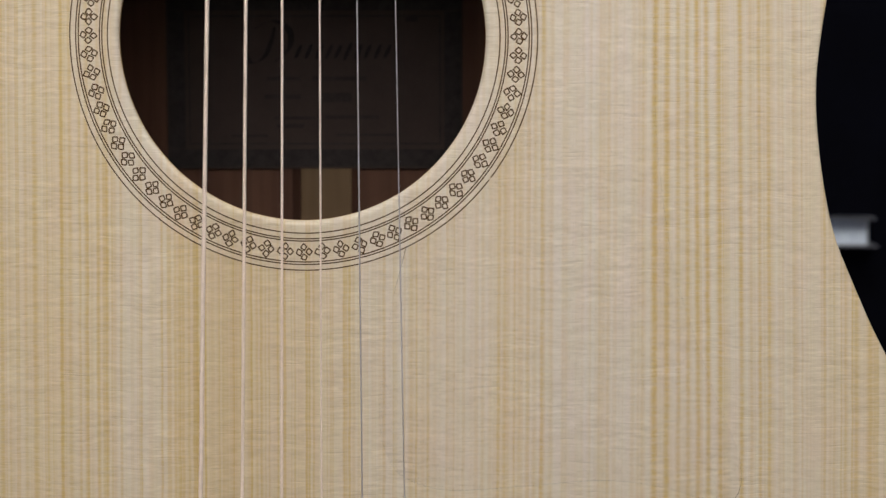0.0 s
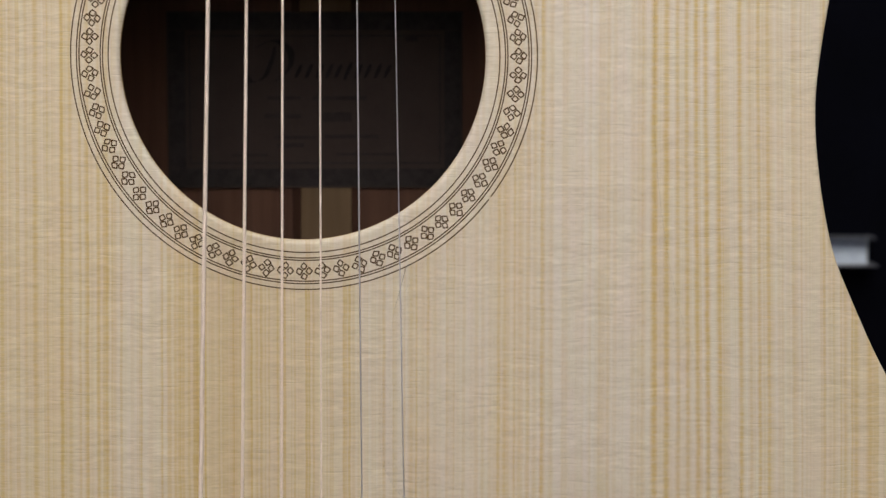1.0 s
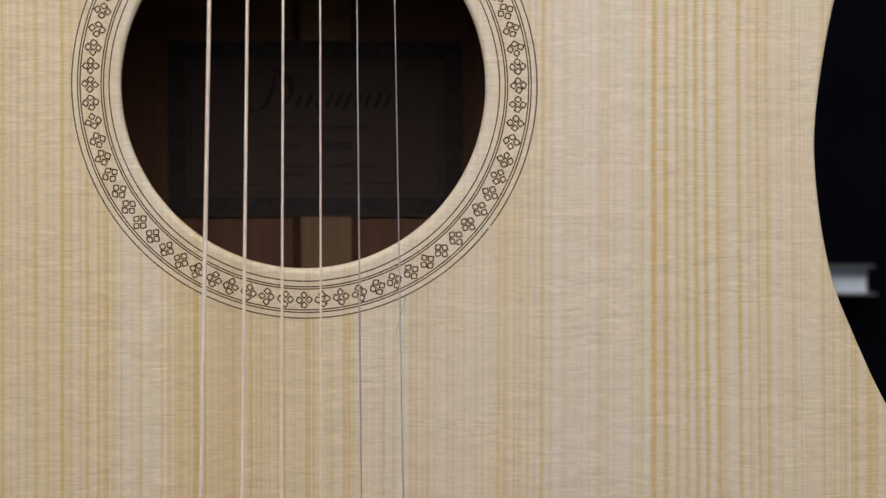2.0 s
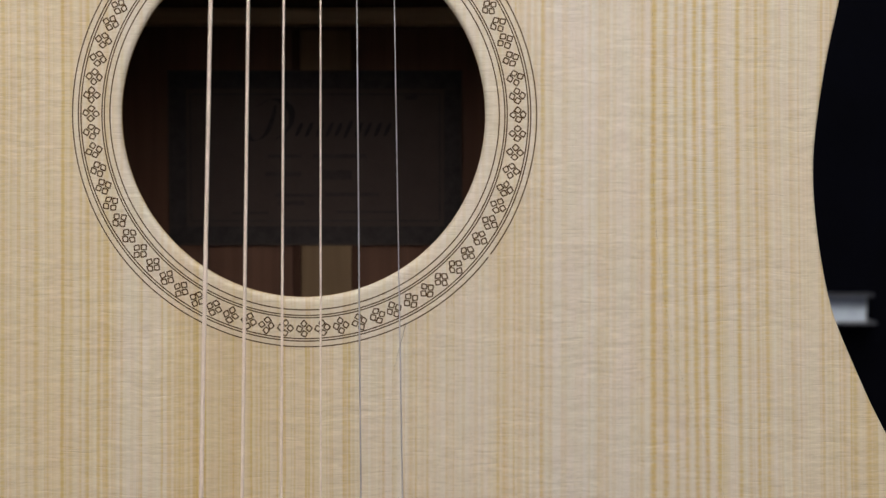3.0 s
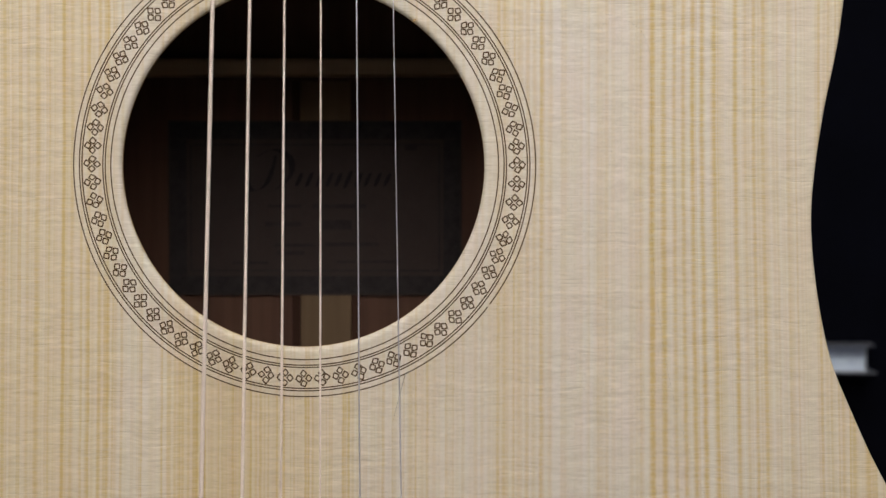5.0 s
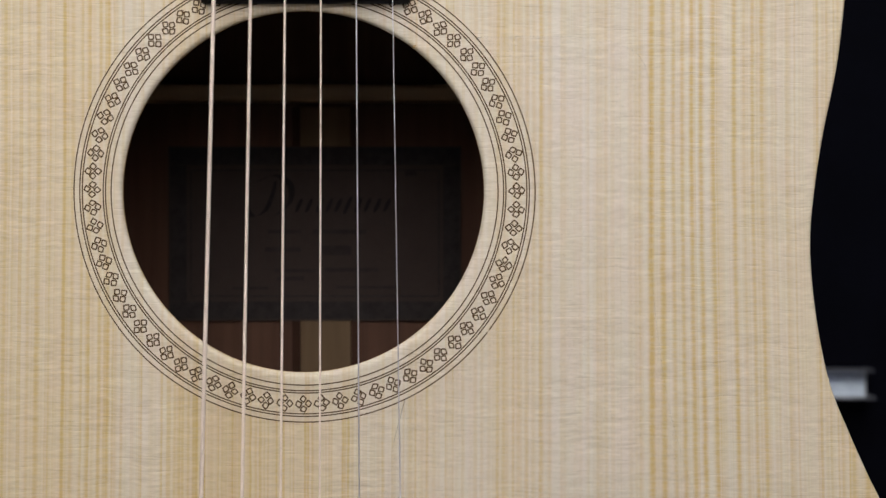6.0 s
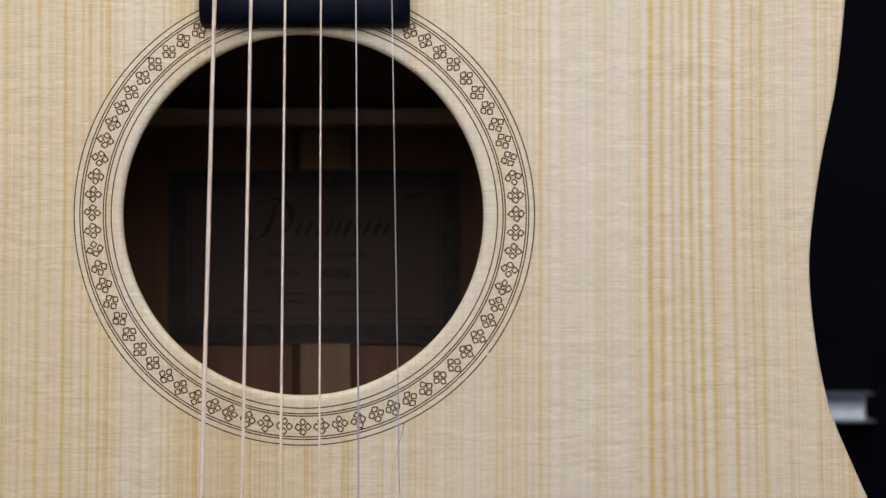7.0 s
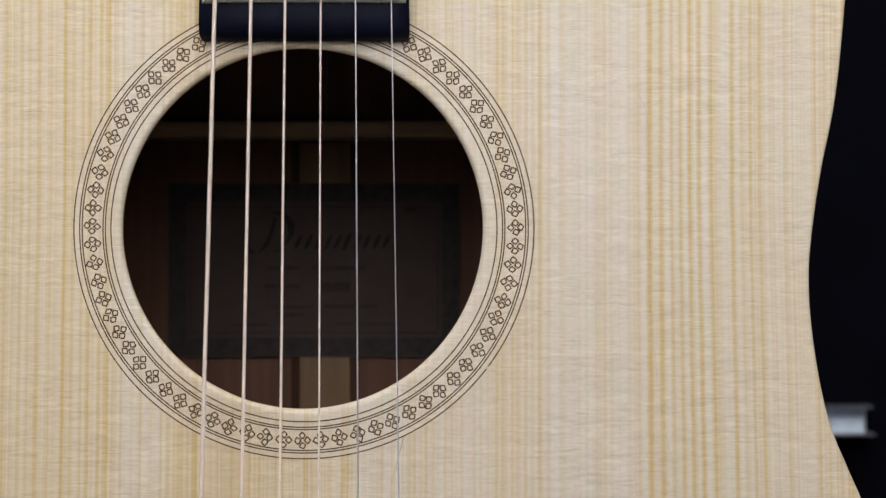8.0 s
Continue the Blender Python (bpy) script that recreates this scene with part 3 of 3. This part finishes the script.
# ---- pickguard ----
def pickguard():
    arc = [(64.15 * math.cos(radians(d)), 64.15 * math.sin(radians(d))) for d in (*range(-64, 41, 4), 41.8)]
    outer = spline([(50.0, 42.9), (62, 43.1), (73, 43.0), (84, 42.0), (91.9, 38.9), (95.4, 33.5), (96.4, 24), (96.6, 0), (97.5, -30), (103, -65), (114, -98), (121.5, -117), (120.5, -128.5), (110.6, -128.3), (104.2, -126.4), (93.2, -124.1), (80.5, -123.4), (64.7, -124.7), (45.7, -126.1), (36.0, -125.6), (26.6, -121.8), (22.4, -115), (20.9, -108.6), (21.0, -95), (24.5, -72)], 6)
    bm = bmesh.new()
    pts = outer + arc
    prism(bm, pts, -0.32, -0.012, P, 0.28)
    ob = part("pickguard", bm, FILM, guitar, "clear glossy film pickguard", smooth=False)
    ob.visible_shadow = False
    ob.data.materials.append(FILM_EDGE)
    for f in ob.data.polygons:
        f.material_index = 0 if abs(f.normal.y) > 0.97 else 1


pickguard()

# ---- fretboard, neck, head ----
FB_END, NUT = 52.1, 497.0
NECK_X = 0.8


def fb_half(z):
    return 29.1 + (z - 53.0) * (21.8 - 29.1) / (NUT - 53.0)


def fretboard():
    """Ebony board with a rounded end and a gently bowed face."""
    bm = bmesh.new()
    rings = []
    for z, drop, pinch in ((FB_END, 4.9, 1.0), (FB_END + 0.25, 3.2, 0.5), (FB_END + 0.9, 1.9, 0.2), (FB_END + 2.2, 0.85, 0.05), (FB_END + 4.2, 0.2, 0.0), (FB_END + 6.5, 0.0, 0.0), (140, 0, 0), (NUT, 0, 0)):
        h = fb_half(z) - pinch
        ring = [P(NECK_X - h, -0.02, z)]
        for k in range(13):
            u = -1 + k / 6
            bow = 1.0 * (1 - u * u)
            ring.append(P(NECK_X + h * u, -(5.3 + bow - drop), z))
        ring.append(P(NECK_X + h, -0.02, z))
        rings.append(ring)
    loft(bm, rings)
    board = part("fretboard", bm, EBONY, guitar, "black ebony fretboard with a rounded end")
    scale = 648.0
    saddle = NUT - scale
    for k in range(1, 21):
        z = saddle + scale * 2 ** (-k / 12)
        if k == 20:
            z = 63.1
        h = fb_half(z) - 0.8
        bm = bmesh.new()
        rings = []
        for i in range(13):
            u = -1 + i / 6
            bow = 1.0 * (1 - u * u)
            edge = 0.55 if i in (0, 12) else 1.0
            rings.append([P(NECK_X + h * u, -(5.28 + bow + 1.05 * edge * math.sin(math.pi * j / 6)), z + 1.25 * math.cos(math.pi * j / 6)) for j in range(7)])
        loft(bm, rings)
        part("fret", bm, NICKEL, board, "" if k > 1 else "nickel silver fret wire")


fretboard()


def neck():
    bm = bmesh.new()
    rings = []
    for z, depth in ((139.0, 60.0), (141.0, 60.0), (150, 45), (165, 24), (190, 17), (480, 14.5), (NUT + 4, 15)):
        h = fb_half(z) - 0.3
        rings.append([P(NECK_X + h * math.cos(math.pi * k / 16), depth * math.sin(math.pi * k / 16) ** 0.8, z) for k in range(17)])
    loft(bm, rings)
    part("neck", bm, NECK_WOOD, guitar, "brown wooden neck")
    bm = bmesh.new()
    box(bm, NECK_X - 21.5, NECK_X + 21.5, -8.2, 0, NUT + 0.1, NUT + 5, P, 0.8)
    part("nut", bm, BONE, guitar, "bone nut")
    bm = bmesh.new()
    prism(bm, [(NECK_X + x, z) for x, z in ((-21, NUT + 5.1), (21, NUT + 5.1), (34, NUT + 30), (37, NUT + 185), (12, NUT + 192), (-12, NUT + 192), (-37, NUT + 185), (-34, NUT + 30))], -1.0, 14.0, P, 1.5)
    head = part("headstock", bm, NECK_WOOD, guitar, "flat brown headstock", smooth=False)
    for s in (-1, 1):
        for k in range(3):
            bm = bmesh.new()
            bmesh.ops.create_cone(bm, cap_ends=True, segments=16, radius1=0.0032, radius2=0.0028, depth=0.014, matrix=Matrix.Translation(P(NECK_X + s * 24, -6, NUT + 45 + 50 * k)) @ Matrix.Rotation(math.pi / 2, 4, "X"))
            part("tuner_post", bm, NICKEL, head)
            bm = bmesh.new()
            box(bm, NECK_X + s * 49 - 9, NECK_X + s * 49 + 9, 2, 9, NUT + 36 + 50 * k, NUT + 54 + 50 * k, P, 2.5)
            part("tuner_button", bm, NICKEL, head)


neck()

SADDLE = -148.0


def bridge():
    bm = bmesh.new()
    wing = spline([(-77, -150), (-60, -146), (-38, -141), (38, -141), (60, -146), (77, -150), (78, -160), (60, -166), (38, -172), (-38, -172), (-60, -166), (-78, -160)], 4, True)
    prism(bm, wing, -9.0, -0.02, P, 1.5)
    ob = part("bridge", bm, EBONY, guitar, "black ebony bridge", smooth=False)
    bm = bmesh.new()
    box(bm, -37, 37, -12.2, -8.9, SADDLE - 1.5, SADDLE + 1.5, P, 0.6)
    part("saddle", bm, BONE, ob, "bone saddle")
    for x in STRING_FOOT:
        bm = bmesh.new()
        bmesh.ops.create_uvsphere(bm, u_segments=12, v_segments=8, radius=0.0032, matrix=Matrix.Translation(P(x, -9.6, -163.0)))
        part("bridge_pin", bm, BONE, ob)


# ---- strings: place at two heights, gauge in mm, winding pitch in mm ----
STRINGS = [(-23.12, -27.87, 1.28, 0.53), (-13.25, -16.47, 1.05, 0.46), (-3.98, -5.67, 0.80, 0.36), (5.73, 5.22, 0.60, 0.28), (15.23, 16.34, 0.41, 0.0), (25.0, 27.92, 0.30, 0.0)]
Z_HIGH, Z_LOW = 62.2, -125.4
STRING_FOOT = [b + (b - a) * (Z_LOW - SADDLE) / (Z_HIGH - Z_LOW) for a, b, g, p in STRINGS]
bridge()


def guitar_string(k):
    a, b, gauge, pitch = STRINGS[k]
    foot = STRING_FOOT[k]
    neck_z = 100.0
    at_neck = a + (a - b) * (neck_z - Z_HIGH) / (Z_HIGH - Z_LOW)
    nut_x = NECK_X - 17.5 + 7.0 * k
    # height over the top: saddle, end of the board, nut
    path = [(foot, -12.4 - gauge / 2, SADDLE), (at_neck, -9.6 - gauge / 2, neck_z), (nut_x, -8.4 - gauge / 2, NUT + 3)]
    r = gauge / 2
    rings = []
    seg = 8

    def ring(c, rad):
        rings.append([P(c[0] + rad * math.cos(2 * math.pi * j / seg), c[1] + rad * math.sin(2 * math.pi * j / seg), c[2]) for j in range(seg)])

    def along(z):
        p, q = (path[0], path[1]) if z < neck_z else (path[1], path[2])
        t = (z - p[2]) / (q[2] - p[2])
        return tuple(p[c] + (q[c] - p[c]) * t for c in range(3))

    ring((foot, -9.0, -161.5), r)
    z = SADDLE
    if pitch:
        while z < 72.0:
            for u, deep in ((-0.5, 0.5), (-0.31, 0.07), (-0.12, 0.0), (0.12, 0.0), (0.31, 0.07)):
                ring(along(z + pitch * (u + 0.5)), r - pitch * deep)
            z += pitch
    ring(along(max(z, SADDLE + 0.5)), r)
    ring(along(neck_z), r)
    ring(along(NUT + 3), r)
    s = -1 if k < 3 else 1
    ring((NECK_X + s * 24, -5.0, NUT + 45 + 50 * (k if k < 3 else 5 - k)), r)
    bm = bmesh.new()
    loft(bm, rings)
    part("string", bm, BRONZE if pitch else STEEL, guitar, "wound bronze string" if pitch else "plain steel string")


for k in range(6):
    guitar_string(k)
